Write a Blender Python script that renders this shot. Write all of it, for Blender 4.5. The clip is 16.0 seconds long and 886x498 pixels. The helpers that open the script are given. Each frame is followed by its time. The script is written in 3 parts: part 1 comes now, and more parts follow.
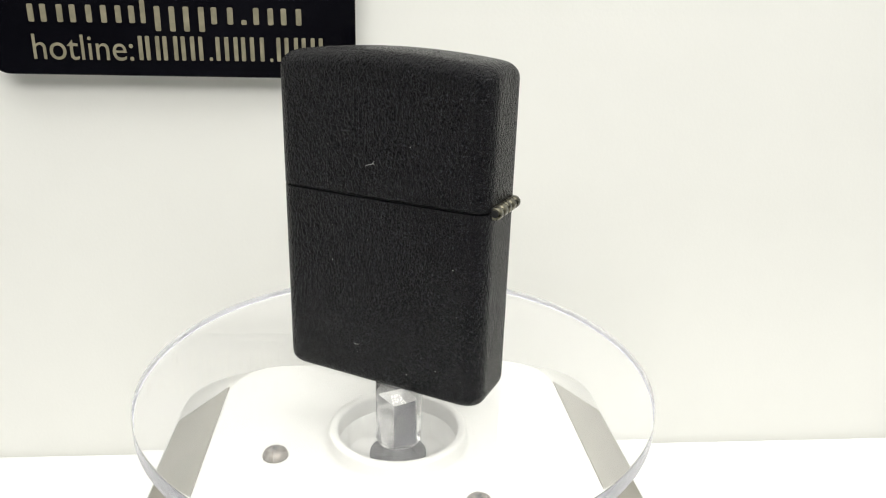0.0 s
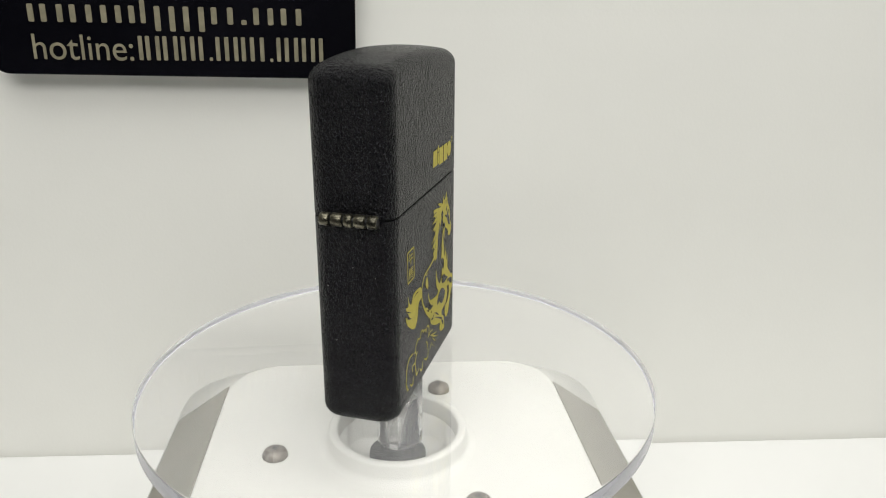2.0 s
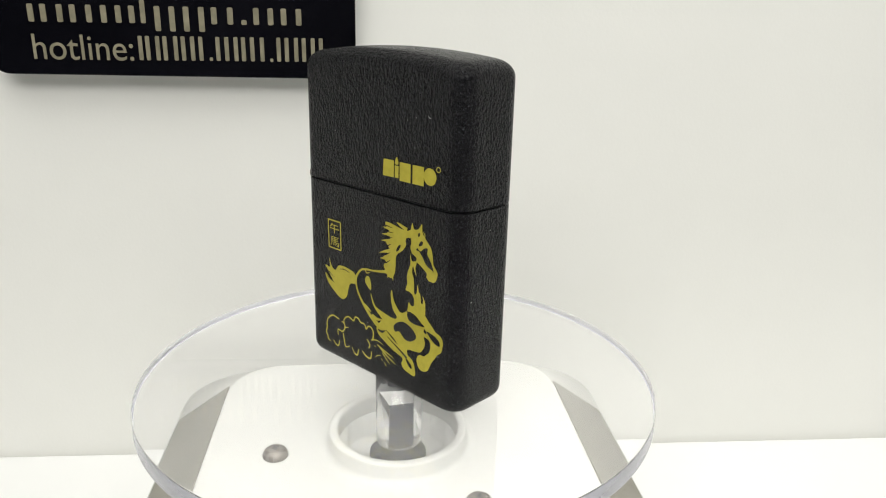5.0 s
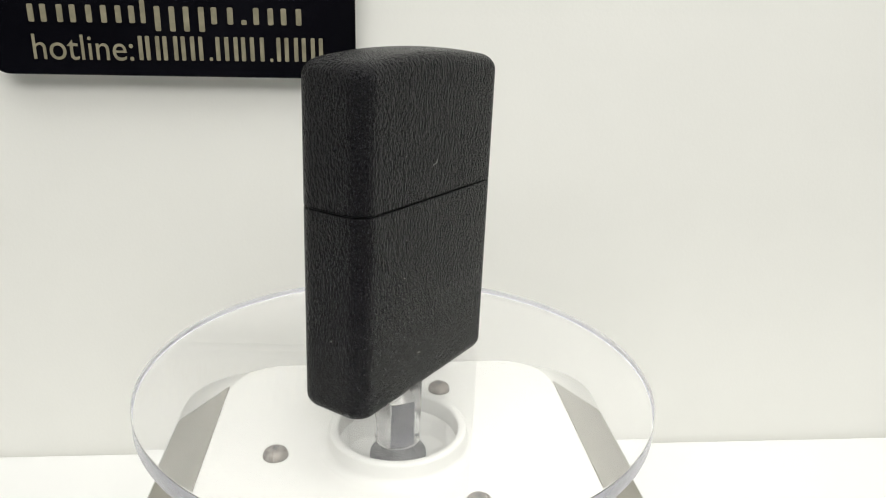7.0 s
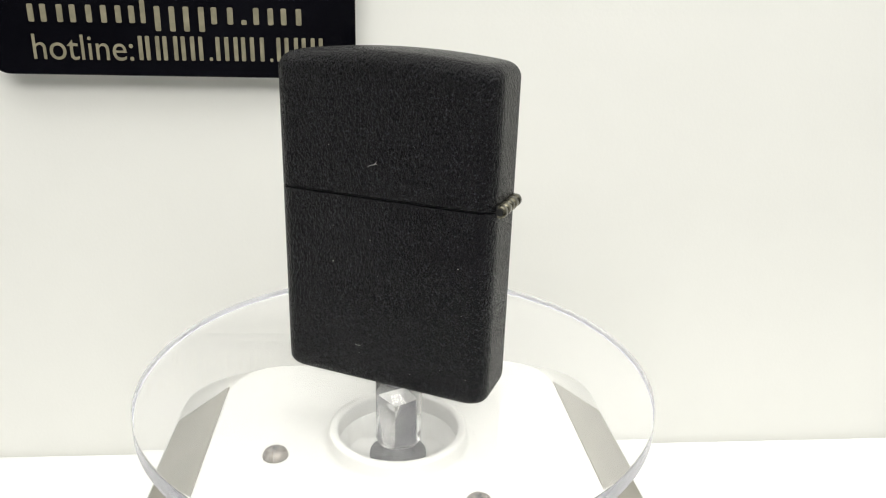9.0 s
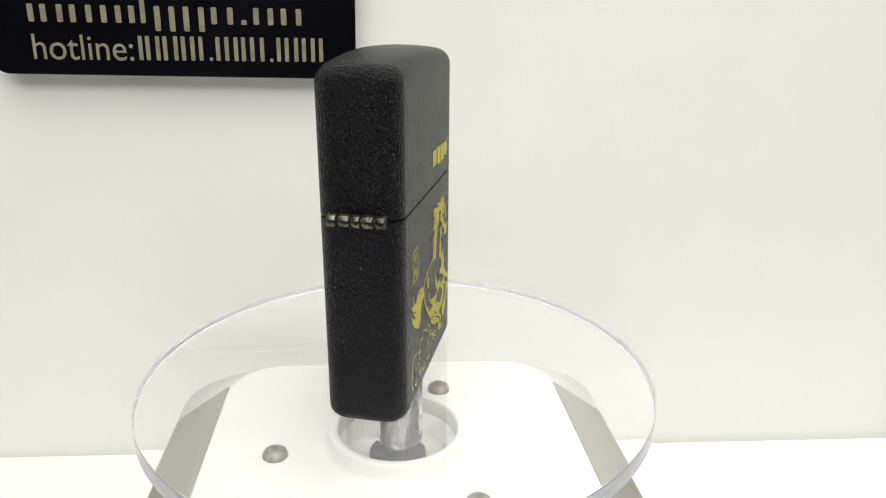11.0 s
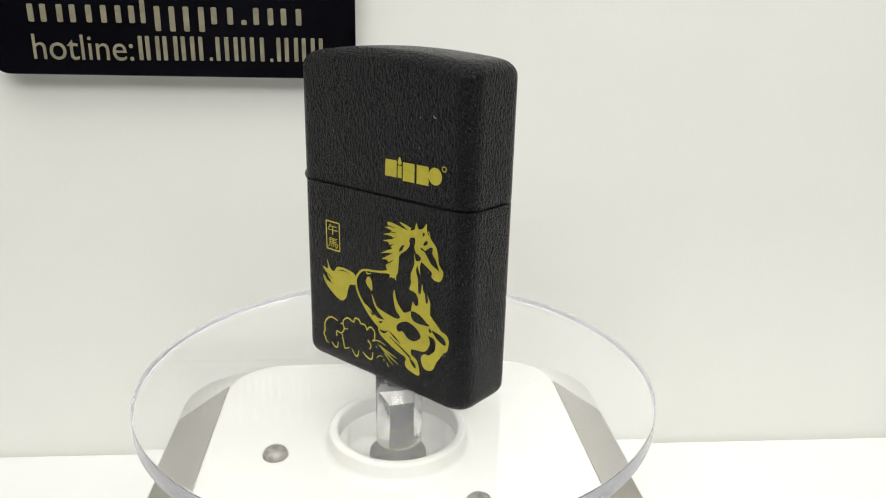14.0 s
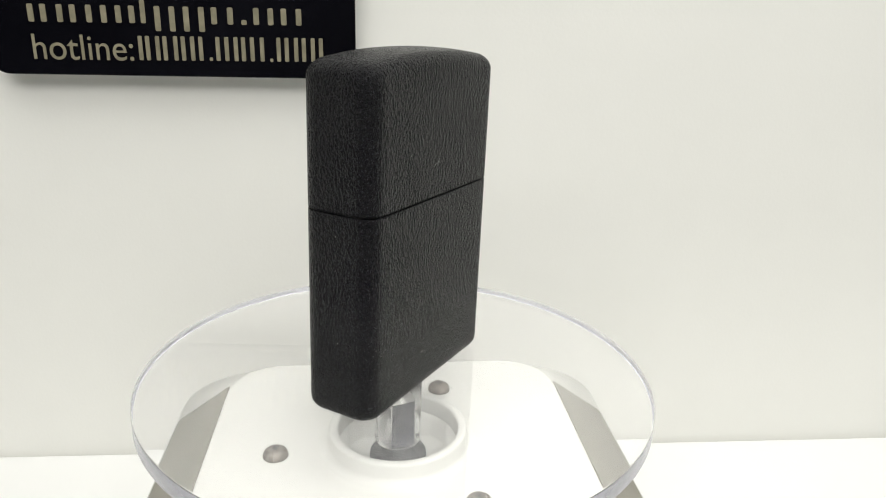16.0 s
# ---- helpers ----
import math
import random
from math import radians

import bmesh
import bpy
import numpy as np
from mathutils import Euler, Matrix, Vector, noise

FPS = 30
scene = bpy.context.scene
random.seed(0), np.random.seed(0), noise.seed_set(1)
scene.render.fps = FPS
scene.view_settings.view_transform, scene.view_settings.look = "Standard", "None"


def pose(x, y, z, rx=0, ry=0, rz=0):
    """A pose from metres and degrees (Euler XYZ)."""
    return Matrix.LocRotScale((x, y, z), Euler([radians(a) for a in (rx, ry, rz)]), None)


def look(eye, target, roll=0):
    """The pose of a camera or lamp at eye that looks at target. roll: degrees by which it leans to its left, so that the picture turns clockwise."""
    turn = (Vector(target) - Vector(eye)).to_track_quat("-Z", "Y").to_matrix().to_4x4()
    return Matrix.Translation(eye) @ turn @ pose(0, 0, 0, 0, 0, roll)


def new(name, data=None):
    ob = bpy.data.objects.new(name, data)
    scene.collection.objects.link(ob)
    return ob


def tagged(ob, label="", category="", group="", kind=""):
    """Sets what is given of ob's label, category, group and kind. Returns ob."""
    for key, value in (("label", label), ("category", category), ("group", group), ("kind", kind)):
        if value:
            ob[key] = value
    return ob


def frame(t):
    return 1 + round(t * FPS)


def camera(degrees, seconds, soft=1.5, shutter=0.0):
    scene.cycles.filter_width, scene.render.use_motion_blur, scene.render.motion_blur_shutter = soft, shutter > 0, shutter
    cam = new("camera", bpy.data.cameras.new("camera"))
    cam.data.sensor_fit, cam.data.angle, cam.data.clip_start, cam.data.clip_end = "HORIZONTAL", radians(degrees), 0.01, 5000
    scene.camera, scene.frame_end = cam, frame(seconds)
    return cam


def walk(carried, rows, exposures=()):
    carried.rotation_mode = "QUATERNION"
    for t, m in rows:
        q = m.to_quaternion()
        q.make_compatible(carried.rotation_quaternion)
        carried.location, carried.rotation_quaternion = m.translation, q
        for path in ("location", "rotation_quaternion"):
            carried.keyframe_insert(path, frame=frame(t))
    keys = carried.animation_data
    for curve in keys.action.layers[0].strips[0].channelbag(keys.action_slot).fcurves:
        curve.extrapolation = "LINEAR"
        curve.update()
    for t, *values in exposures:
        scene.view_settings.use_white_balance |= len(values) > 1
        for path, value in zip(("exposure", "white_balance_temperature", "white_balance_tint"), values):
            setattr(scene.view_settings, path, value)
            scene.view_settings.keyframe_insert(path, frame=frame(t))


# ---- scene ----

MM = 0.001
TABLE = 85.0            # the disc's top lies 85 mm above the table

# camera: stands still before the turntable
cam = camera(62.47, 16.0, soft=1.1)
EYE = (0.0, -0.12159, 0.1499)
VIEW = look(EYE, (EYE[0] + 0.060546, EYE[1] + 0.945369, EYE[2] - 0.320331), 1.39)
EXPOSURES = [(0.0, 0.18), (0.5, 0.17), (1.0, 0.1), (1.5, -0.09), (1.8, -0.27), (2.0, -0.25), (2.2, -0.11), (2.5, -0.09), (3.0, 0.0), (4.2, 0.0), (6.3, -0.08), (7.0, -0.02), (7.5, 0.1),
             (8.0, 0.165), (9.2, 0.15), (11.3, 0.0), (11.5, -0.05), (12.0, -0.03), (14.3, -0.03), (14.8, 0.07), (15.0, 0.1), (15.5, 0.07), (16.0, -0.03)]
walk(cam, [(0.0, VIEW), (16.0, VIEW)], EXPOSURES)

# light: closed dark room, unseen overhead panel and an added frontal fill panel
world = bpy.data.worlds.new("world")
scene.world = world
world.use_nodes = True
world.node_tree.nodes["Background"].inputs[0].default_value = (1.0, 0.98, 0.95, 1)
world.node_tree.nodes["Background"].inputs[1].default_value = 0.3


def panel_lamp(name, place, target, sx, sy, watts, colour):
    data = bpy.data.lights.new(name, "AREA")
    data.shape, data.size, data.size_y, data.energy, data.color = "RECTANGLE", sx, sy, watts, colour
    ob = new(name, data)
    ob.matrix_basis = look(place, target)
    return ob


panel_lamp("overhead_lamp", (0.10, -0.158, 0.648), (0.08, -0.098, 0.04), 0.80, 0.50, 4.15, (1.0, 0.995, 0.952))
# unseen fill added in front to brighten the wall and mirror in the board
panel_lamp("front_fill_lamp", (0.0, -0.638, 0.60), (0.0, 0.062, 0.04), 0.95, 0.30, 4.75, (1.0, 0.995, 0.952))


# ---- materials ----
def material(name):
    m = bpy.data.materials.new(name)
    m.use_nodes = True
    return m, m.node_tree.nodes, m.node_tree.links, m.node_tree.nodes["Principled BSDF"]


def coords(nodes, links, stretch=(1, 1, 1)):
    tc, mp = nodes.new("ShaderNodeTexCoord"), nodes.new("ShaderNodeMapping")
    mp.inputs["Scale"].default_value = stretch
    links.new(tc.outputs["Object"], mp.inputs["Vector"])
    return mp.outputs["Vector"]


def noise_tex(nodes, links, vec, scale, detail=4, rough=0.6):
    n = nodes.new("ShaderNodeTexNoise")
    n.inputs["Scale"].default_value, n.inputs["Detail"].default_value, n.inputs["Roughness"].default_value = scale, detail, rough
    links.new(vec, n.inputs["Vector"])
    return n.outputs["Fac"]


def ramp(nodes, links, fac, a, b, lo=0.35, hi=0.65):
    r = nodes.new("ShaderNodeValToRGB")
    r.color_ramp.elements[0].position, r.color_ramp.elements[1].position = lo, hi
    r.color_ramp.elements[0].color, r.color_ramp.elements[1].color = (*a, 1), (*b, 1)
    links.new(fac, r.inputs["Fac"])
    return r.outputs["Color"]


def bump(nodes, links, fac, strength, distance, under=None):
    b = nodes.new("ShaderNodeBump")
    b.inputs["Strength"].default_value, b.inputs["Distance"].default_value = strength, distance
    links.new(fac, b.inputs["Height"])
    if under:
        links.new(under, b.inputs["Normal"])
    return b.outputs["Normal"]


def mottled(name, a, b, scale, rough, grain=0, grain_depth=0.0, metal=0.0, coat=0.0, rough_b=None):
    """Colour that drifts between a and b at one scale, with fine relief at another."""
    m, nodes, links, p = material(name)
    v = coords(nodes, links)
    f = noise_tex(nodes, links, v, scale)
    links.new(ramp(nodes, links, f, a, b), p.inputs["Base Color"])
    r = nodes.new("ShaderNodeMapRange")
    r.inputs["To Min"].default_value, r.inputs["To Max"].default_value = rough, rough_b or rough
    links.new(noise_tex(nodes, links, v, scale * 3.7), r.inputs["Value"])
    links.new(r.outputs["Result"], p.inputs["Roughness"])
    p.inputs["Metallic"].default_value, p.inputs["Coat Weight"].default_value = metal, coat
    if grain:
        links.new(bump(nodes, links, noise_tex(nodes, links, v, grain, 3), 1.0, grain_depth), p.inputs["Normal"])
    return m


def crackle_paint(name):
    """Black wrinkle paint: upright little ridges with dark creases between them, their glints painted as paler specks.
    """
    m, nodes, links, p = material(name)
    v = coords(nodes, links, (1.0, 1.0, 0.68))
    fine = noise_tex(nodes, links, v, 2350, 2.5, 0.6)
    vo = nodes.new("ShaderNodeTexVoronoi")
    vo.feature, vo.inputs["Scale"].default_value = "F1", 2300
    links.new(v, vo.inputs["Vector"])
    broad = noise_tex(nodes, links, coords(nodes, links), 150, 3)
    grain = noise_tex(nodes, links, coords(nodes, links), 3400, 1.0, 0.5)
    ridge = ramp(nodes, links, fine, (0, 0, 0), (1, 1, 1), 0.38, 0.62)
    n1 = bump(nodes, links, vo.outputs["Distance"], 1.0, 0.00014)
    n2 = bump(nodes, links, ridge, 1.0, 0.00016, n1)
    links.new(n2, p.inputs["Normal"])
    body = ramp(nodes, links, broad, (0.0018, 0.0018, 0.0030), (0.0038, 0.0038, 0.0056), 0.35, 0.65)
    # glints of the ridges, put into the base colour as pale specks
    specks = ramp(nodes, links, grain, (0, 0, 0), (1, 1, 1), 0.63, 0.73)
    mix = nodes.new("ShaderNodeMix")
    mix.data_type = "RGBA"
    links.new(specks, mix.inputs[0])
    links.new(body, mix.inputs[6])
    mix.inputs[7].default_value = (0.036, 0.036, 0.040, 1)
    links.new(mix.outputs[2], p.inputs["Base Color"])
    p.inputs["Roughness"].default_value = 0.27
    p.inputs["Specular IOR Level"].default_value = 0.205
    return m


def clear_acrylic(name, colour, rough, ior=1.45):
    m, nodes, links, p = material(name)
    p.inputs["Base Color"].default_value = (*colour, 1)
    p.inputs["Transmission Weight"].default_value, p.inputs["IOR"].default_value = 1.0, ior
    v = coords(nodes, links)
    f = noise_tex(nodes, links, v, 300, 5)
    r = nodes.new("ShaderNodeMapRange")
    r.inputs["From Min"].default_value = 0.55
    r.inputs["To Min"].default_value, r.inputs["To Max"].default_value = rough, rough + 0.05
    links.new(f, r.inputs["Value"])
    links.new(r.outputs["Result"], p.inputs["Roughness"])
    return m


WALL = mottled("wall_paint", (0.79, 0.787, 0.75), (0.82, 0.817, 0.78), 9, 0.6, 900, 0.00004, rough_b=0.7)
TABLETOP = mottled("white_laminate", (0.84, 0.84, 0.83), (0.87, 0.87, 0.86), 12, 0.35, 1500, 0.00001, rough_b=0.45)
# grey of the unseen enclosure, kept dark for the lighter's reflections
ROOM = mottled("unseen_room_grey", (0.06, 0.058, 0.055), (0.085, 0.083, 0.08), 8, 0.7, 700, 0.0001)
HOUSING = mottled("white_plastic", (0.555, 0.553, 0.525), (0.585, 0.583, 0.556), 60, 0.38, 2500, 0.000015, rough_b=0.48)
PANEL = mottled("grey_panel", (0.196, 0.186, 0.158), (0.234, 0.223, 0.192), 120, 0.4, 1800, 0.00002, rough_b=0.55)
STEEL = mottled("tarnished_steel", (0.16, 0.143, 0.124), (0.32, 0.291, 0.258), 900, 0.4, 2600, 0.00004, metal=0.8, rough_b=0.6)
MOTOR = mottled("dark_motor_plastic", (0.03, 0.03, 0.033), (0.085, 0.085, 0.088), 900, 0.45, 3000, 0.00005)
SHAFT = mottled("blued_steel", (0.008, 0.008, 0.016), (0.018, 0.018, 0.034), 900, 0.5, 2500, 0.00001, metal=0.1, rough_b=0.55)
PAINT = crackle_paint("black_crackle_paint")
GAP = mottled("gap_black", (0.006, 0.006, 0.006), (0.012, 0.012, 0.012), 400, 0.5)
GOLD = mottled("yellow_print", (0.45, 0.385, 0.03), (0.53, 0.455, 0.042), 700, 0.5, 2200, 0.00003, rough_b=0.6)
HINGE = mottled("worn_black_hinge", (0.05, 0.048, 0.038), (0.22, 0.205, 0.15), 400, 0.22, 2800, 0.00003, metal=0.9, rough_b=0.34)
ACRYLIC = clear_acrylic("clear_acrylic", (1.0, 1.0, 1.0), 0.0)
ACRYLIC.node_tree.nodes["Principled BSDF"].inputs["Transmission Weight"].default_value = 0.95
PLATE = clear_acrylic("clear_acrylic_sheet", (1.0, 1.0, 1.0), 0.0, 1.37)
PLATE.node_tree.nodes["Principled BSDF"].inputs["Transmission Weight"].default_value = 0.95
# pale lavender painted in for light trapped within the acrylic's edge
EDGE = clear_acrylic("light_tinted_edge", (0.85, 0.85, 0.965), 0.22)
EDGE.node_tree.nodes["Principled BSDF"].inputs["Transmission Weight"].default_value = 0.7
BOARD = mottled("black_gloss_acrylic", (0.002, 0.002, 0.0035), (0.004, 0.004, 0.0065), 30, 0.06, rough_b=0.11)
BOARD.node_tree.nodes["Principled BSDF"].inputs["Specular IOR Level"].default_value = 0.5
LETTER = mottled("brushed_gold_lettering", (0.175, 0.158, 0.103), (0.265, 0.240, 0.163), 260, 0.5, 1500, 0.00003)
LINT = mottled("pale_lint", (0.26, 0.26, 0.25), (0.36, 0.36, 0.34), 900, 0.9)


# ---- mesh helpers (all in millimetres) ----
def thing(name, label, category, at=(0, 0, 0), group="", kind=""):
    ob = new(name)
    ob.location = [c * MM for c in at]
    return tagged(ob, label, category, group, kind)


def part(name, bm, mat, parent, label="", smooth=True, at=None):
    """Links a bmesh in millimetres as one mesh object, under its thing where there is one."""
    bmesh.ops.recalc_face_normals(bm, faces=bm.faces)
    bmesh.ops.scale(bm, vec=(MM, MM, MM), verts=bm.verts)
    me = bpy.data.meshes.new(name)
    for f in bm.faces:
        f.smooth = smooth
    bm.to_mesh(me)
    bm.free()
    for m in mat if isinstance(mat, (list, tuple)) else (mat,):
        me.materials.append(m)
    ob = new(name, me)
    ob.parent = parent
    if at:
        ob.location = [c * MM for c in at]
    if label:
        ob["label"] = label
    return ob


def rounded(hw, y0, y1, r, n=8):
    """A rounded rectangle's outline, four corners of n points."""
    pts = []
    for k, (cx, cy) in enumerate(((hw - r, y1 - r), (-hw + r, y1 - r), (-hw + r, y0 + r), (hw - r, y0 + r))):
        for i in range(n):
            a = math.pi / 2 * (k + i / (n - 1))
            pts.append((cx + r * math.cos(a), cy + r * math.sin(a)))
    return pts


def densify(pts, step):
    out = []
    for (ax, ay), (bx, by) in zip(pts, pts[1:] + pts[:1]):
        m = max(1, int(math.hypot(bx - ax, by - ay) / step))
        out += [(ax + (bx - ax) * j / m, ay + (by - ay) * j / m) for j in range(m)]
    return out


def loft(bm, rings, cap0=True, cap1=True):
    rows = [[bm.verts.new(p) for p in ring] for ring in rings]
    n = len(rows[0])
    for a, b in zip(rows, rows[1:]):
        for i in range(n):
            bm.faces.new((a[i], a[(i + 1) % n], b[(i + 1) % n], b[i]))
    if cap0:
        bm.faces.new(rows[0][::-1])
    if cap1:
        bm.faces.new(rows[-1])
    return rows


def turned(bm, profile, n=48, cap0=True, cap1=True):
    """A solid of revolution about z from (radius, height) pairs."""
    loft(bm, [[(r * math.cos(2 * math.pi * i / n), r * math.sin(2 * math.pi * i / n), z) for i in range(n)] for r, z in profile], cap0, cap1)


def slab(bm, x0, x1, y0, y1, z0, z1, edge=0.0):
    r = bmesh.ops.create_cube(bm, size=1, matrix=Matrix.LocRotScale(((x0 + x1) / 2, (y0 + y1) / 2, (z0 + z1) / 2), None, (x1 - x0, y1 - y0, z1 - z0)))
    if edge:
        edges = list({e for v in r["verts"] for e in v.link_edges})
        bmesh.ops.bevel(bm, geom=edges, offset=edge, segments=3, affect="EDGES", profile=0.5)


def curve_through(pts, steps=6, closed=False):
    """Catmull-Rom points through knots of any dimension."""
    out, n = [], len(pts)
    last = n if closed else n - 1
    for i in range(last):
        k = [pts[(i + d) % n] if closed else pts[min(max(i + d, 0), n - 1)] for d in (-1, 0, 1, 2)]
        for s in range(steps):
            t = s / steps
            out.append(tuple(0.5 * (2 * b + (c - a) * t + (2 * a - 5 * b + 4 * c - d) * t * t + (3 * b - a - 3 * c + d) * t ** 3) for a, b, c, d in zip(*k)))
    if not closed:
        out.append(tuple(pts[-1]))
    return out


def brush(bm, knots, y, steps=5):
    """A brush stroke of varying half-width on the face at depth y."""
    line = curve_through(knots, steps)
    left, right = [], []
    for i, (x, z, w) in enumerate(line):
        ax, az, _ = line[max(i - 1, 0)]
        bx, bz, _ = line[min(i + 1, len(line) - 1)]
        d = math.hypot(bx - ax, bz - az) or 1
        nx, nz = -(bz - az) / d, (bx - ax) / d
        w = max(w, 0.02)
        left.append(bm.verts.new((x + nx * w, y, z + nz * w)))
        right.append(bm.verts.new((x - nx * w, y, z - nz * w)))
    for i in range(len(line) - 1):
        bm.faces.new((left[i], left[i + 1], right[i + 1], right[i]))


def patch(bm, knots, y, steps=3, sharp=False):
    pts = list(knots) if sharp else curve_through(knots, steps, True)
    f = bm.faces.new([bm.verts.new((x, y, z)) for x, z in pts])
    f.normal_update()
    bmesh.ops.triangulate(bm, faces=[f])


def text_shape(body, x0, x1, z0, z1, y, deep=0.0):
    """Upright letters of the built-in font, fitted into a box on the plane at depth y."""
    data = bpy.data.curves.new("text", "FONT")
    data.body, data.extrude = body, deep
    ob = new("text", data)
    me = bpy.data.meshes.new_from_object(ob.evaluated_get(bpy.context.evaluated_depsgraph_get()))
    bm = bmesh.new()
    bm.from_mesh(me)
    bpy.data.objects.remove(ob)
    bpy.data.curves.remove(data)
    bpy.data.meshes.remove(me)
    xs, ys = [v.co.x for v in bm.verts], [v.co.y for v in bm.verts]
    for v in bm.verts:
        v.co = (x0 + (v.co.x - min(xs)) / (max(xs) - min(xs)) * (x1 - x0), y - v.co.z, z0 + (v.co.y - min(ys)) / (max(ys) - min(ys)) * (z1 - z0))
    return bm


# ---- the place ----
def build_room():
    yaw = 0.93
    bm = bmesh.new()
    slab(bm, -640, 640, 0, 30, -304, 680)
    wall = part("wall_back", bm, WALL, None, "plain off-white painted wall behind the turntable", False)
    wall.matrix_basis = pose(0, 0.10267, 0, 0, 0, yaw)
    tagged(wall, kind="structure", category="wall")
    # shelf ends short in front so less white bounces onto the lighter
    bm = bmesh.new()
    slab(bm, -600, 600, -245, -0.5, -25, 0, 2)
    shelf = part("shelf", bm, TABLETOP, None, "glossy white laminate shelf fixed along the wall", False)
    shelf.matrix_basis = pose(0, 0.10267, 0, 0, 0, yaw)
    tagged(shelf, category="shelf")
    for x in (-500, 500):
        bm = bmesh.new()
        slab(bm, x - 10, x + 10, -200, -0.5, -120, -25, 2)
        part("bracket", bm, TABLETOP, shelf, "", False)
    # unseen enclosure, added to close the place and keep reflections dark
    for name, box in (("wall_left", (-660, -640, -1000, 140, -304, 680)), ("wall_right", (640, 660, -1000, 140, -304, 680)),
                      ("wall_front", (-660, 660, -1020, -1000, -304, 680)), ("floor", (-660, 660, -1020, 140, -324, -304)),
                      ("ceiling", (-660, 660, -1020, 140, 680, 700))):
        bm = bmesh.new()
        slab(bm, *box)
        ob = part(name, bm, ROOM, None, "plain dark grey %s of the room" % name.split("_")[0], False)
        tagged(ob, kind="structure", category=name.split("_")[0])


def dust(parent, count, spot, mat, label):
    """Specks of dust, too small to pick apart."""
    rnd, bm = random.Random(len(label) + count), bmesh.new()
    for _ in range(count):
        size = rnd.uniform(0.03, 0.085)
        bmesh.ops.create_icosphere(bm, subdivisions=1, radius=size, matrix=Matrix.Translation(spot(rnd)) @ Matrix.Diagonal((rnd.uniform(0.7, 1.8), rnd.uniform(0.7, 1.4), rnd.uniform(0.5, 1.2), 1)))
    tagged(part("dust", bm, mat, parent, label), kind="stuff")


def build_base():
    """The white turntable housing with its grey flanks, collar, motor boss and screws."""
    base = thing("turntable", "white plastic turntable housing with grey sloping side panels", "turntable")
    turn_base = 2.2
    base.matrix_basis = pose(-0.1 * MM, 0, (TABLE - 1.9) * MM, 0, 0, turn_base)
    n = 16
    top = rounded(35.3, -34, 31.5, 11, n)
    low = rounded(47.2, -47, 43.6, 15, n)
    foot = rounded(46.2, -46, 42.6, 14.5, n)
    hole = [(0.1 + 11.3 * math.cos(math.atan2(y, x)), 11.3 * math.sin(math.atan2(y, x))) for x, y in top]
    mid = [(14.8 * math.cos(math.atan2(y, x)), 14.8 * math.sin(math.atan2(y, x))) for x, y in top]

    def at(pts, z, grow=1.0):
        return [(x * grow, y * grow, z) for x, y in pts]
    bm = bmesh.new()
    loft(bm, [at(foot, 1.9 - TABLE), at(foot, -26), at(low, -23.4), at(low, -22.9, 0.998), at(top, -15.5, 1.012), at(top, -15.12, 1.002), at(top, -15, 0.985),
              at(mid, -15), at(hole, -15), at(hole, -19.6), at(hole, -20.2, 0.97), at(hole, -20.2, 0.3)], True, True)
    part("housing", bm, HOUSING, base)
    # collar round the well
    bm = bmesh.new()
    turned(bm, [(11.3, -15.0), (11.3, -11.9), (11.45, -11.6), (11.8, -11.45), (12.6, -11.45), (12.95, -11.6), (13.1, -11.9), (13.25, -13.9), (13.6, -14.5), (14.3, -14.85), (15.5, -15.05)], 64, False, False)
    part("collar", bm, HOUSING, base, "", True, (0.1, 0, 0))
    # grey flanks, proud of the sloping sides
    for s in (-1, 1):
        bm = bmesh.new()
        nx, nz = 0.53 * s, 0.848
        back = 22.6 if s < 0 else 21.3
        far = 46.5
        quad = [(35.6 * s, back, -15.3), (far * s, back - 1, -22.55), (far * s, -30.0, -22.55), (35.6 * s, -22.5, -15.3)]
        loft(bm, [[(x - nx * 0.2, y, z - nz * 0.2) for x, y, z in quad], [(x + nx * 0.25, y, z + nz * 0.25) for x, y, z in quad]])
        side = part("side_panel", bm, PANEL, base, "matt grey side panel", False)
        dust(side, 14, lambda rnd: (lambda u, y: ((36.5 + 9.6 * u) * s + nx * 0.26, y, -15.85 - 6.4 * u + nz * 0.26))(rnd.uniform(0, 1), rnd.uniform(-15, 15)), LETTER, "specks of dust on the panel")
    # motor boss in the well
    bm = bmesh.new()
    turned(bm, [(5.5, -20.4), (5.4, -17.2), (5.0, -16.8), (3.2, -16.6), (2.9, -15.1), (0.4, -15.0)], 40)
    part("motor_boss", bm, MOTOR, base, "dark motor boss in the well", True, (0.1, 0, 0))
    # pan-head screws
    for sx, sy in ((-22.5, -4.4), (13.8, -19.0), (8.9, 19.2)):
        a = math.degrees(math.atan2(sy, sx)) - turn_base
        r = math.hypot(sx, sy)
        bm = bmesh.new()
        turned(bm, [(2.35, -0.1), (2.35, 0.35), (2.1, 0.95), (1.55, 1.4), (0.9, 1.6), (0.1, 1.65)], 28)
        screw = part("screw", bm, STEEL, base, "tarnished pan-head screw", True, (r * math.cos(radians(a)), r * math.sin(radians(a)), -15))
        # cross recess drawn as dark bars for the shade in it
        for turn in (20, 110):
            bm = bmesh.new()
            slab(bm, -0.75, 0.75, -0.13, 0.13, 1.4, 1.66)
            bmesh.ops.rotate(bm, verts=bm.verts, cent=(0, 0, 0), matrix=Matrix.Rotation(radians(turn + a), 3, "Z"))
            part("slot_shade", bm, MOTOR, screw, "", False)


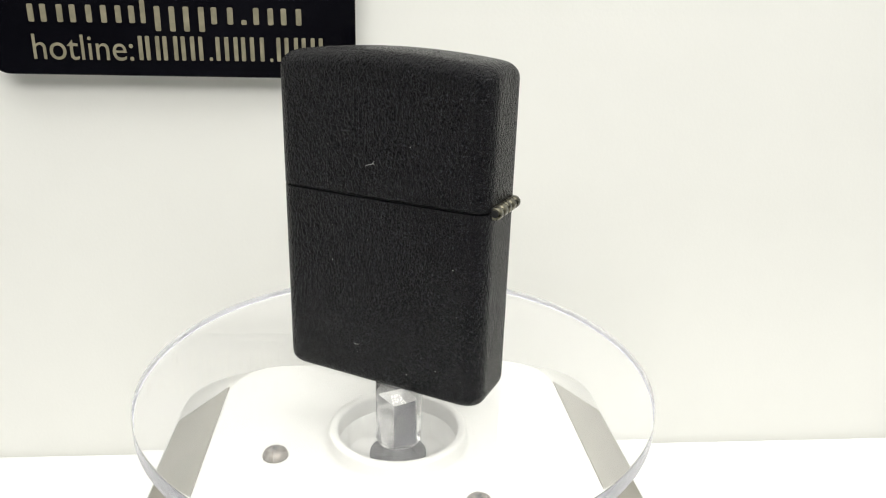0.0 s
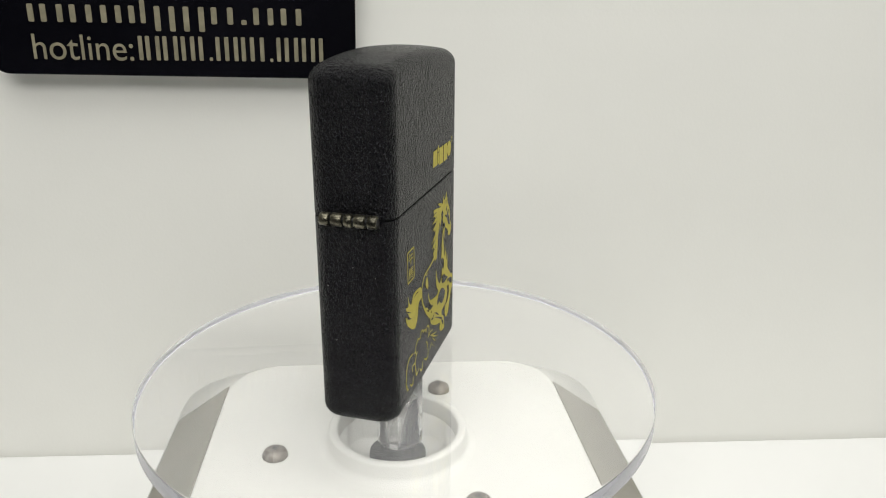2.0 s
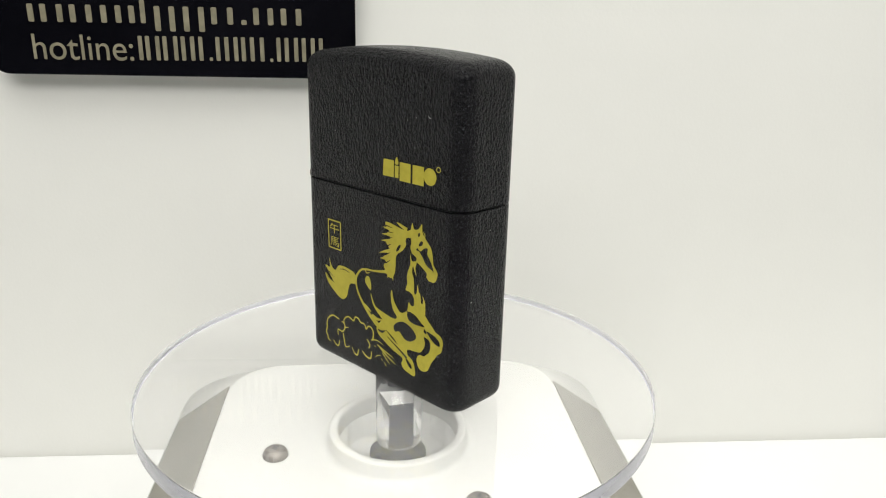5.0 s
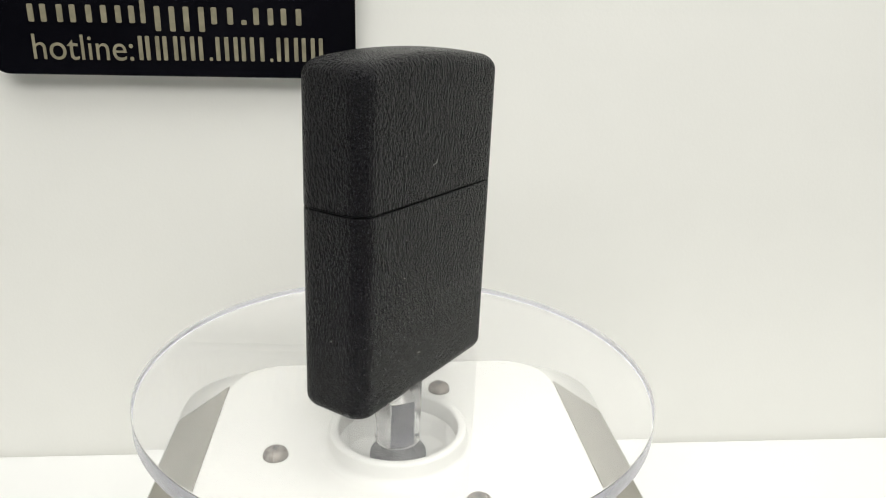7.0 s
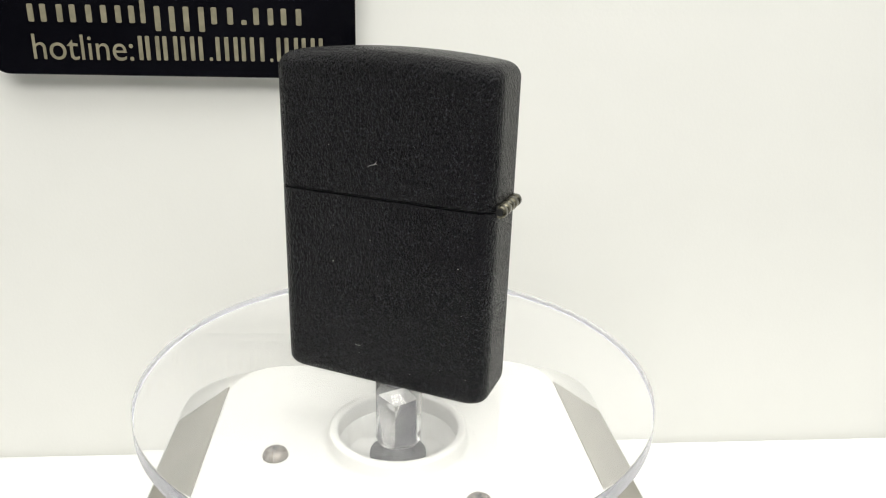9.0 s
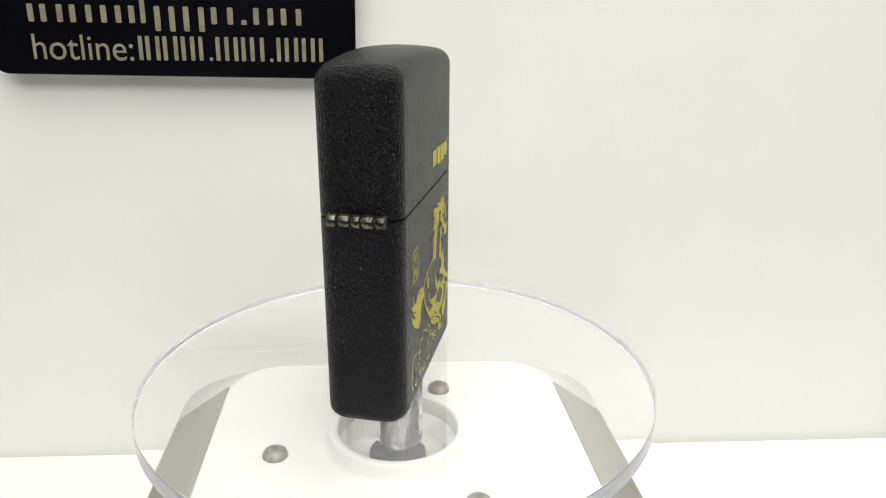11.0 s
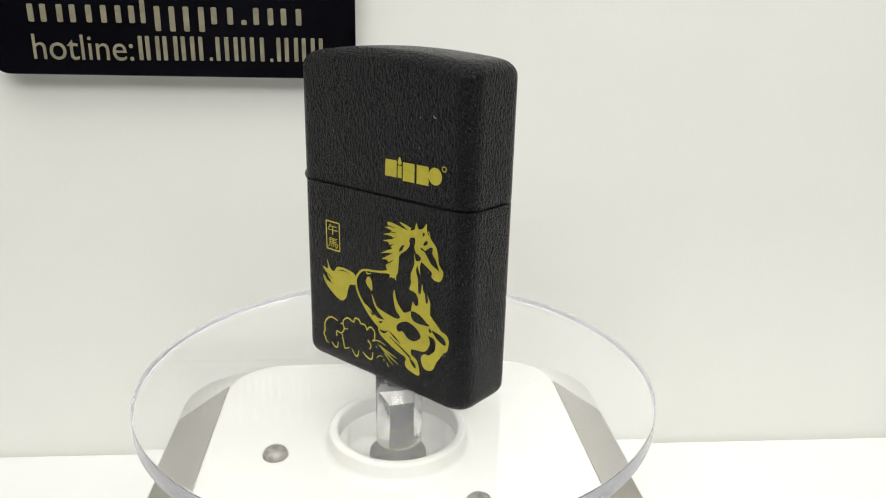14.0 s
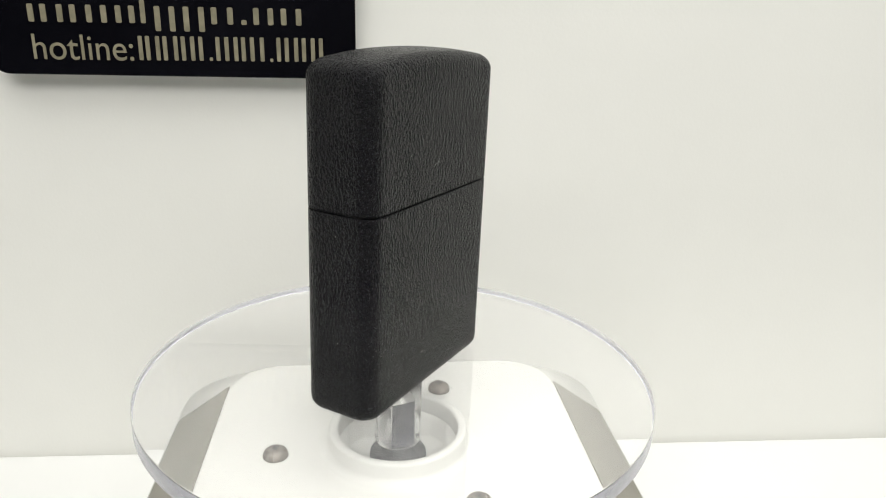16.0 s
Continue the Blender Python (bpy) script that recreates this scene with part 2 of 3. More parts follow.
def build_disc():
    """The clear acrylic disc on its hub, which turns."""
    disc = thing("turntable_disc", "clear acrylic turntable disc on a clear hub, turning", "turntable disc", (0, 0, TABLE))
    bm = bmesh.new()
    R, n = 46.3, 160
    rim = [(R - 0.3, -3.35), (R - 0.08, -3.28), (R, -3.1), (R, -0.2)]
    rim += [(R - 0.2 + 0.2 * math.cos(a), -0.2 + 0.2 * math.sin(a)) for a in (radians(d) for d in (15, 30, 45, 60, 75, 90))]
    loft(bm, [[(r * math.cos(2 * math.pi * i / n), r * math.sin(2 * math.pi * i / n), z) for i in range(n)] for r, z in rim])
    for f in bm.faces:
        f.material_index = 1 if len(f.verts) == 4 and max(v.co.z for v in f.verts) < -0.15 else 0
    plate = part("plate", bm, (PLATE, EDGE), disc, "clear acrylic plate, its edge tinted lavender for light caught inside")
    for f in plate.data.polygons:
        f.use_smooth = len(f.vertices) == 4
    plate.visible_shadow = False
    bm = bmesh.new()
    turned(bm, [(0.1, -16.8), (3.9, -16.8), (4.2, -16.65), (4.35, -16.3), (4.35, -3.36), (0.1, -3.36)], 64)
    # square blind hole for the shaft
    hole = bmesh.new()
    slab(hole, -1.98, 1.98, -1.98, 1.98, -16.75, -8.2)
    bmesh.ops.rotate(hole, verts=hole.verts, cent=(0, 0, 0), matrix=Matrix.Rotation(radians(-32), 3, "Z"))
    corner = {v: bm.verts.new(v.co) for v in hole.verts}
    for f in hole.faces:
        bm.faces.new([corner[v] for v in f.verts])
    hole.free()
    hub = part("hub", bm, ACRYLIC, disc, "clear acrylic hub with a square hole")
    # the hole's walls face inwards
    for f in hub.data.polygons:
        if max(math.hypot(*hub.data.vertices[v].co.xy) for v in f.vertices) < 0.003 and min(hub.data.vertices[v].co.z for v in f.vertices) > -0.01678 and len(f.vertices) == 4:
            f.flip()
    hub.data.update()
    hub.visible_shadow = False
    for f in hub.data.polygons:
        f.use_smooth = abs(f.normal.z) < 0.95 and math.hypot(f.center.x, f.center.y) > 0.003
    # square metal shaft in the hole
    bm = bmesh.new()
    slab(bm, -1.86, 1.86, -1.86, 1.86, -16.7, -8.3, 0.05)
    bmesh.ops.rotate(bm, verts=bm.verts, cent=(0, 0, 0), matrix=Matrix.Rotation(radians(-32), 3, "Z"))
    part("shaft", bm, SHAFT, disc, "square dark metal shaft inside the hub", False)
    dust(disc, 26, lambda rnd: (lambda r, a: (r * math.cos(a), r * math.sin(a), 0.01))(rnd.uniform(9, 43), rnd.uniform(0, 6.28)), MOTOR, "scattered specks of dust")
    return disc


# ---- the lighter ----
HW, HD, RC = 19.45, 6.6, 3.0


def case_ring(inset, z, arch=0.0, crown=0.0):
    """A ring of the lighter's case, drawn in by inset, bowed down to the ends by arch and to front and back by crown."""
    sx, sy = (HW - inset) / HW, (HD - inset) / HD
    return [(x * sx, y * sy, z - arch * (x * sx / HW) ** 2 - crown * (y * sy / HD) ** 2) for x, y in densify(rounded(HW, -HD, HD, RC, 8), 2.4)]


PRINT_SHAPES = {
    "mane": [(2.78, 30.27), (4.18, 30.26), (7.47, 29.74), (9.06, 30.22), (9.18, 28.94), (7.76, 28.56), (7.68, 27.28), (6.84, 26.2), (5.42, 25.02), (5.24, 23.22), (4.96, 21.7), (4, 20.7), (3.04, 21.32), (2.28, 22.55), (2.86, 23.35), (2.1, 23.96), (3.24, 24.95), (3.71, 25.84), (2.86, 26.84), (3.99, 27.71), (3.05, 28.31), (3.81, 29.09), (2.87, 29.49)],
    "head": [(8.69, 29.73), (9.14, 31.38), (9.53, 30.41), (10.56, 30.69), (11.3, 31.66), (11.42, 30.29), (12.39, 29.11), (13.36, 28.12), (13.78, 26.73), (14, 25.43), (14.89, 24.41), (14.64, 23.2), (14.08, 22.6), (13.01, 22.62), (12.43, 23.13), (12.51, 23.74), (11.15, 24.66), (10.09, 25.17), (9.12, 26.18), (8.73, 27.17), (8.9, 28.16)],
    "throat": [(8.67, 26.15), (9.15, 24.98), (10.19, 25.22), (10.1, 24.62), (9.92, 23.92), (10.13, 22.73), (9.65, 23.61), (9.35, 24.2), (9.18, 23.09), (9.58, 21.9), (9.7, 19.68), (10.18, 19.59), (10.36, 20.41), (10.54, 21.33), (10.75, 20.23), (11.14, 19.73), (11.35, 18.41), (11.64, 18.22), (11.82, 18.94), (11.62, 19.65), (12.21, 18.75), (12.32, 17.73), (12.26, 16.39), (11.51, 15.01), (10.25, 15.69), (8.79, 16.05), (8.21, 15.92), (8.21, 16.54), (8.48, 17.69), (9.07, 17.19), (9.64, 17.42), (9.72, 18.35), (9.33, 19.15), (8.65, 19.54), (7.69, 19.7), (8.06, 20.83), (7.96, 22.04), (8.23, 23.06), (8.69, 24.17), (8.77, 25.17)],
    "foreleg": [(11.51, 15.22), (12.26, 16.39), (13.04, 15.7), (13.92, 15.01), (14.81, 14.21), (15.59, 14.04), (16.18, 13.54), (16.4, 12.81), (16.24, 11.75), (15.97, 11.0), (15.21, 10.44), (14.65, 9.56), (13.89, 8.45), (13.33, 7.24), (12.76, 6.57), (11.68, 6.3), (10.88, 6.7), (10.47, 7.76), (10.65, 8.63), (11.33, 9.09), (12.12, 9.13), (12.69, 9.58), (13.36, 10.25), (13.63, 11.43), (13.31, 12.37), (11.95, 12.73), (10.76, 13.73)],
    "belly": [(-1.11, 16.58), (-0.24, 15.05), (0.53, 14.35), (2.49, 13.91), (4.15, 13.66), (5.22, 13.71), (5.61, 14.25), (4.73, 15.05), (4.24, 16.38), (4.05, 17.82), (4.24, 18.65), (4.53, 17.12), (5.12, 15.9), (5.89, 15.3), (7.06, 15.35), (8.02, 15.91), (8.22, 14.98), (8.81, 14.48), (10.95, 14.26), (12.11, 13.99), (12.51, 13.38), (12.04, 12.63), (12.36, 11.69), (12.18, 10.73), (11.23, 9.51), (9.37, 9.22), (8.19, 8.95), (8.21, 7.87), (6.92, 8.03), (4.94, 8.8), (2.97, 9.36), (1.49, 9.94), (0.51, 10.86), (1.2, 11.74), (1.6, 12.71), (0.33, 13.71), (-0.64, 14.83)],
    "hind": [(0.47, 10.83), (0.86, 9.54), (2.92, 8.42), (4.9, 7.62), (6.99, 7.03), (6.8, 5.94), (7.51, 5.05), (10.01, 4.66), (9.99, 6.31), (9.47, 7.42), (8.17, 8.1), (6.18, 8.68), (3.22, 10.03), (2.04, 10.91)],
    "tail": [(-5.21, 18.88), (-6.34, 19.41), (-8.52, 19.65), (-9.95, 19.36), (-10.85, 18.35), (-11.87, 18.88), (-12.66, 20.41), (-12.36, 18.58), (-13.77, 18.7), (-12.78, 17.45), (-11.6, 16.09), (-12.72, 16.53), (-13.84, 17.16), (-13.14, 15.6), (-11.57, 14.32), (-10.06, 13.46), (-8.72, 13.23), (-7.63, 14.15), (-7.21, 15.5), (-6.6, 16.84), (-5.24, 17.24)],
    "flank": [(-2.33, 19.25), (-1.56, 19.55), (-1, 18.51), (-1.02, 17.17), (-1.78, 17.49), (-2.54, 18.33)],
}
PRINT_GAPS = {
    "cheek": [(7.61, 28.08), (8.17, 28.49), (8.92, 28.32), (8.74, 27.83), (7.99, 27.7)],
    "eye": [(10.7, 28.09), (11.16, 28.78), (11.62, 28.7), (11.45, 28.21), (10.89, 27.9)],
    "ear": [(10.49, 29.73), (10.76, 30.13), (10.95, 29.84), (10.68, 29.35)],
    "muzzle": [(10.16, 27.09), (10.34, 27.49), (11.09, 27.12), (12.02, 27.84), (12.67, 27.86), (12.6, 26.98), (13.18, 26.21), (13.66, 25.44), (14.07, 24.36), (13.59, 24.64), (13.02, 24.82), (12.26, 25.29), (11.48, 26.35), (10.72, 27.01)],
    "jaw": [(9.14, 26.27), (10.18, 25.81), (10.0, 25.21), (9.33, 25.49)],
    "belly": [(4.93, 12.43), (5.91, 13.31), (7.36, 13.8), (8.83, 13.44), (9.81, 12.85), (10.4, 12.03), (9.83, 11.26), (8.66, 10.68), (7.39, 10.84), (6.31, 11.75), (5.43, 11.39), (4.93, 11.69)],
    "knee": [(12.79, 13.81), (13.67, 13.75), (14.83, 13.48), (15.62, 12.89), (15.83, 12.26), (15.45, 12.04), (14.48, 12.31), (13.49, 13.0)],
    "armpit": [(12.21, 14.1), (12.8, 13.6), (12.52, 13.28), (12.12, 13.58)],
    "elbow": [(8.12, 15.39), (8.79, 15.94), (9.76, 15.67), (10.93, 15.09), (11.91, 14.72), (12.3, 14.42), (11.24, 14.27), (9.79, 14.21), (8.62, 14.48)],
    "hoof": [(7.88, 7.34), (9.19, 6.55), (9.3, 5.78), (8.49, 6.23)],
    "neck": [(5.36, 25.74), (5.93, 26.85), (6.49, 27.07), (6.12, 26.17)],
}
HORSE_STROKES = (
    [(5.49, 30.73, 0.075), (6.43, 30.43, 0.234), (7.94, 29.93, 0.374)],
    [(4.18, 29.87, 0.28), (2.59, 30.17, 0.047)],
    [(4.18, 29.18, 0.327), (2.21, 29.3, 0.047)],
    [(4.37, 28.3, 0.374), (3.24, 28.21, 0.234), (1.92, 28.03, 0.047)],
    [(4.37, 27.22, 0.374), (3.24, 27.13, 0.234), (1.73, 26.85, 0.047)],
    [(4.19, 25.53, 0.374), (2.76, 25.15, 0.234), (1.25, 24.57, 0.037)],
    [(4, 24.54, 0.468), (2.76, 23.95, 0.28), (1.43, 23.66, 0.037)],
    [(4, 22.93, 0.468), (2.38, 22.24, 0.047)],
    [(3.71, 21.52, 0.468), (3.23, 20.61, 0.047)],
    [(4.38, 21.71, 0.374), (4.67, 20.48, 0.047)],
    [(4.19, 21.51, 0.374), (2.76, 21.53, 0.28), (1.51, 21.24, 0.206), (-0.59, 20.86, 0.168), (-2.22, 20.68, 0.187), (-3.46, 20.29, 0.187), (-4.43, 19.38, 0.224), (-5.03, 18.26, 0.262), (-4.87, 16.82, 0.243), (-4.22, 15.46, 0.243), (-2.9, 13.86, 0.299), (-1.36, 12.46, 0.374), (0.58, 11.26, 0.514), (2.04, 10.7, 0.468)],
    [(4.39, 18.64, 0.056), (4.58, 17.19, 0.187), (5.17, 16.04, 0.28), (6.15, 14.97, 0.374)],
    [(11.61, 30.39, 0.093), (11.99, 30, 0.093), (11.91, 29.41, 0.093)],
    [(-2.5, 20.68, 0.093), (-2.13, 20.07, 0.112), (-1.17, 20.36, 0.047)],
    [(-2.99, 14.07, 0.28), (-1.64, 13.52, 0.187), (-1.06, 13.09, 0.093)],
    [(-0.68, 12.66, 0.28), (0.49, 12.22, 0.28), (1.85, 12.51, 0.093)],
)
CLOUD_STROKES = (
    [(-10.02, 8.89, 0.122), (-11.76, 9.14, 0.146), (-12.95, 8.52, 0.146), (-13.67, 7.46, 0.146), (-13.73, 6.05, 0.17), (-14.06, 5.19, 0.146), (-13.6, 4.52, 0.146), (-13.43, 3.86, 0.122), (-12.65, 3.62, 0.073)],
    [(-11.85, 4.15, 0.085), (-11.18, 3.48, 0.146), (-10.39, 3.46, 0.146), (-10.06, 4.66, 0.085)],
    [(-10.42, 5.65, 0.109), (-10.38, 6.74, 0.134), (-9.11, 6.71, 0.134), (-8.39, 7.78, 0.146), (-8.76, 8.65, 0.146), (-9.35, 8.56, 0.085)],
    [(-8.39, 7.78, 0.122), (-7.31, 8.08, 0.073)],
    [(-8.92, 6.49, 0.134), (-8.58, 4.85, 0.146), (-8.21, 3.96, 0.146), (-7.01, 4.48, 0.073)],
    [(-8.56, 8.65, 0.097), (-8.54, 9.4, 0.122), (-7.35, 10.23, 0.146), (-5.89, 9.88, 0.158), (-5.39, 10.73, 0.146), (-4.41, 10.71, 0.158), (-3.94, 10.17, 0.158), (-2.86, 10.15, 0.146), (-2.38, 9.39, 0.146), (-1.88, 10.02, 0.146), (-1.2, 10.12, 0.146), (-0.52, 9.57, 0.158), (-0.53, 8.16, 0.158), (-1.03, 7.63, 0.097)],
    [(-6.42, 4.47, 0.073), (-5.74, 3.57, 0.122), (-5.05, 3.34, 0.146), (-4.75, 3.88, 0.122), (-4.53, 4.76, 0.085)],
    [(-3.54, 4.74, 0.097), (-2.46, 4.05, 0.17), (-1.27, 4.03, 0.158), (-0.96, 5.45, 0.109)],
    [(-2.21, 7.44, 0.158), (-1.44, 6.66, 0.146), (-1.74, 5.79, 0.122)],
    [(-0.93, 7.74, 0.112), (0.55, 8.14, 0.103), (2.23, 7.78, 0.037)],
    [(0.55, 7.38, 0.093), (2.92, 6.68, 0.122), (4.91, 6.2, 0.037)],
    [(1.24, 7.04, 0.131), (3.22, 6.02, 0.131), (5.31, 5.2, 0.037)],
    [(1.93, 6.26, 0.112), (2.72, 5.59, 0.093), (3.91, 4.68, 0.037)],
    [(0.03, 4.66, 0.037), (0.63, 5.3, 0.084), (1.52, 5.5, 0.047)],
    [(-0.15, 6.96, 0.075), (0.15, 6.74, 0.075)],
    [(1.72, 5.06, 0.075), (1.92, 4.73, 0.075)],
    [(2.52, 4.6, 0.056), (2.91, 3.93, 0.075)],
)
GAP_STROKES = (
    [(3.02, 10.89, 0.047), (4.6, 10, 0.178), (5.79, 9.23, 0.056)],
    [(-0.28, 13.71, 0.075), (0.88, 13.06, 0.187), (1.95, 12.62, 0.056)],
    [(0.86, 10.4, 0.112), (1.84, 10.27, 0.224), (2.83, 10.79, 0.056)],
    [(3.22, 9.82, 0.065), (5.69, 8.69, 0.14), (8.18, 7.44, 0.187)],
    [(1.74, 29.69, 0.037), (3.24, 29.68, 0.084), (4.56, 29.57, 0.028)],
    [(1.55, 28.72, 0.065), (3.24, 28.7, 0.093), (4.75, 28.79, 0.028)],
    [(1.36, 27.44, 0.084), (3.05, 27.62, 0.112), (4.56, 27.91, 0.028)],
    [(1.16, 25.57, 0.112), (2.77, 26.05, 0.15), (4.18, 26.72, 0.037)],
    [(1.34, 24.07, 0.065), (2.76, 24.55, 0.103), (4, 25.24, 0.028)],
    [(1.71, 22.86, 0.084), (3.05, 23.24, 0.103), (4, 23.94, 0.028)],
    [(-9.5, 18.84, 0.028), (-8.25, 19.13, 0.084), (-6.73, 18.9, 0.028)],
    [(-13.29, 16.74, 0.047), (-12.26, 16.31, 0.103), (-11.03, 15.88, 0.028)],
    [(-13.42, 17.98, 0.047), (-12.49, 17.55, 0.093), (-11.18, 16.91, 0.028)],
)


def build_lighter():
    lighter = thing("lighter", "closed black crackle-finish lighter with yellow horse print on clear disc", "lighter", (0, 0, TABLE))
    rb, seam = 2.2, 34.55
    bm = bmesh.new()
    rings = [case_ring(rb + 3, 0.0), case_ring(rb, 0.0)]
    rings += [case_ring(rb * (1 - math.sin(a)), rb * (1 - math.cos(a))) for a in (radians(d) for d in (15, 30, 45, 60, 75, 90))]
    rings += [case_ring(0, z) for z in (2.5, 10, 20, 30, seam - 0.7, seam - 0.3)]
    rings += [case_ring(0, seam - 0.26), case_ring(0.09, seam - 0.14), case_ring(0.4, seam - 0.11)]
    loft(bm, rings)
    case = part("case", bm, PAINT, lighter, "black crackle-painted lower case")
    bm = bmesh.new()
    loft(bm, [case_ring(0.45, seam - 0.5), case_ring(0.45, seam + 0.5)])
    part("lip", bm, GAP, lighter)
    # lid with an arched top
    arch, rt, top, crown = 1.45, 2.1, 58.05, 0.6
    bm = bmesh.new()
    rings = [case_ring(0.4, seam + 0.11), case_ring(0.09, seam + 0.14), case_ring(0, seam + 0.26)] + [case_ring(0, z) for z in (seam + 0.3, seam + 0.7, 40, 46, 51)]
    rings += [case_ring(0, top - rt - 0.3, arch, crown)]
    rings += [case_ring(rt * (1 - math.cos(a)), top - rt * (1 - math.sin(a)), arch, crown) for a in (radians(d) for d in (0, 15, 30, 45, 60, 75, 90))]
    rings += [[(x * g, y * g, top - arch * (x * g / HW) ** 2 - crown * (y * g / HD) ** 2) for x, y, z in case_ring(rt, 0)] for g in (0.9, 0.75, 0.6, 0.4, 0.2, 0.02)]
    loft(bm, rings)
    lid = part("lid", bm, PAINT, lighter, "black crackle-painted lid with an arched top")
    # five hinge knuckles, hollow at the ends; the pin's black paints in their shade
    for y0, y1 in ((-4.5, -2.95), (-2.72, -0.9), (-0.67, 0.67), (0.9, 2.72), (2.95, 4.5)):
        bm = bmesh.new()
        turned(bm, [(0.62, y0 + 0.5), (0.62, y0 + 0.04), (0.72, y0), (0.96, y0 + 0.1), (1.04, y0 + 0.3), (1.04, y1 - 0.3), (0.96, y1 - 0.1), (0.72, y1), (0.62, y1 - 0.04), (0.62, y1 - 0.5)], 24)
        bmesh.ops.rotate(bm, verts=bm.verts, cent=(0, 0, 0), matrix=Matrix.Rotation(radians(90), 3, "X"))
        part("hinge_knuckle", bm, HINGE, lighter, "worn blackened metal hinge knuckle", True, (-19.8, 0, seam))
    bm = bmesh.new()
    turned(bm, [(0.52, -4.47), (0.6, -4.42), (0.6, 4.42), (0.52, 4.47)], 20)
    bmesh.ops.rotate(bm, verts=bm.verts, cent=(0, 0, 0), matrix=Matrix.Rotation(radians(90), 3, "X"))
    part("hinge_pin", bm, GAP, lighter, "hinge pin, black to stand for the shade in hollow ends and gaps", True, (-19.8, 0, seam))
    # flush black block in place of the shaded slot behind the hinge
    bm = bmesh.new()
    slab(bm, -0.86, 0.2, -4.55, 4.55, -1.0, 1.0, 0.1)
    part("hinge_slot_shade", bm, GAP, lighter, "flush black block standing for the shaded slot behind the hinge", False, (-18.6, 0, seam))
    # horse print
    face = -HD - 0.03
    bm = bmesh.new()
    for i, knots in enumerate(PRINT_SHAPES.values()):
        patch(bm, knots, face - 0.002 * i)
    for i, knots in enumerate(HORSE_STROKES):
        brush(bm, knots, face - 0.02 - 0.0015 * i)
    part("horse_print", bm, GOLD, case, "yellow printed galloping horse", False)
    bm = bmesh.new()
    for i, knots in enumerate(PRINT_GAPS.values()):
        patch(bm, knots, face - 0.06 - 0.001 * i)
    for i, knots in enumerate(GAP_STROKES):
        brush(bm, knots, face - 0.075 - 0.001 * i)
    part("horse_shading", bm, PAINT, case, "black shading of the print", False)
    bm = bmesh.new()
    for i, knots in enumerate(CLOUD_STROKES):
        brush(bm, knots, face - 0.0015 * i)
    part("cloud_print", bm, GOLD, case, "yellow printed dust cloud and grass", False)
    # framed seal
    bm = bmesh.new()
    corners = [(-12.6, 27.6), (-9.15, 27.6), (-9.1, 22.45), (-12.5, 22.45)]
    for i, (a, b) in enumerate(zip(corners, corners[1:] + corners[:1])):
        brush(bm, [(*a, 0.13), (*b, 0.13)], face - 0.0015 * i, 1)
    part("seal_frame", bm, GOLD, case, "small yellow seal frame", False)
    for sign_body, z0, z1 in (("\u5348", 25.25, 27.1), ("\u99ac", 22.85, 24.6)):
        part("seal_character", text_shape(sign_body, -12.15, -9.6, z0, z1, face - 0.01), GOLD, case, "", False)
    # emblem on the lid, plain shapes
    bm = bmesh.new()
    patch(bm, [(2.3, 40.75), (4.75, 40.75), (4.7, 38.0), (2.1, 38.0)], face, 1, True)
    patch(bm, [(4.95, 40.0), (5.82, 40.0), (5.82, 38.05), (4.95, 38.05)], face - 0.002, 1, True)
    patch(bm, [(5.4, 41.4), (5.75, 40.8), (5.8, 40.35), (5.4, 40.1), (5.0, 40.3), (5.05, 40.8)], face - 0.004)
    for i, x in enumerate((5.98, 8.92)):
        patch(bm, [(x + 0.1, 40.7), (x + 2.6, 40.7), (x + 2.6, 37.7), (x + 0.1, 37.7)], face - 0.006 - 0.002 * i, 1, True)
    patch(bm, [(12.85 + 1.37 * math.cos(a), 39.38 + 1.37 * math.sin(a)) for a in (radians(30 * k) for k in range(12))], face - 0.014)
    brush(bm, [(14.62 + 0.4 * math.cos(a), 40.75 + 0.4 * math.sin(a), 0.07) for a in (radians(45 * k) for k in range(9))], face - 0.016, 3)
    part("emblem", bm, GOLD, lid, "yellow printed emblem", False)
    # lint on the paint
    for y, knots in ((face, [(12.2, 48.6, 0.03), (12.5, 48.3, 0.05), (12.9, 48.2, 0.03)]), (face, [(14.6, 10.2, 0.03), (15.0, 10.1, 0.05), (15.6, 10.2, 0.03)]),
                     (HD + 0.05, [(2.0, 39.75, 0.02), (1.3, 40.1, 0.035), (0.7, 40.25, 0.04), (0.3, 40.8, 0.03)]), (HD + 0.06, [(1.0, 40.1, 0.02), (0.5, 40.35, 0.03), (0.2, 40.2, 0.02)]),
                     (HD + 0.05, [(4.6, 7.6, 0.02), (4.0, 7.5, 0.035), (3.5, 7.6, 0.02)])):
        bm = bmesh.new()
        brush(bm, knots, y)
        part("lint", bm, LINT, case if knots[0][1] < 34 else lid, "pale speck of lint", False)
    dust(case, 16, lambda rnd: (rnd.uniform(-17, 17), rnd.choice((-1, 1)) * (HD + 0.01), rnd.uniform(3, 33)), LINT, "pale specks of dust")
    dust(lid, 10, lambda rnd: (rnd.uniform(-17, 17), rnd.choice((-1, 1)) * (HD + 0.01), rnd.uniform(36, 54)), LINT, "pale dust specks")
    dust(case, 10, lambda rnd: (rnd.choice((-1, 1)) * (HW + 0.01), rnd.uniform(-4, 4), rnd.uniform(3, 32)), LINT, "pale dust specks on the narrow sides")
    return lighter


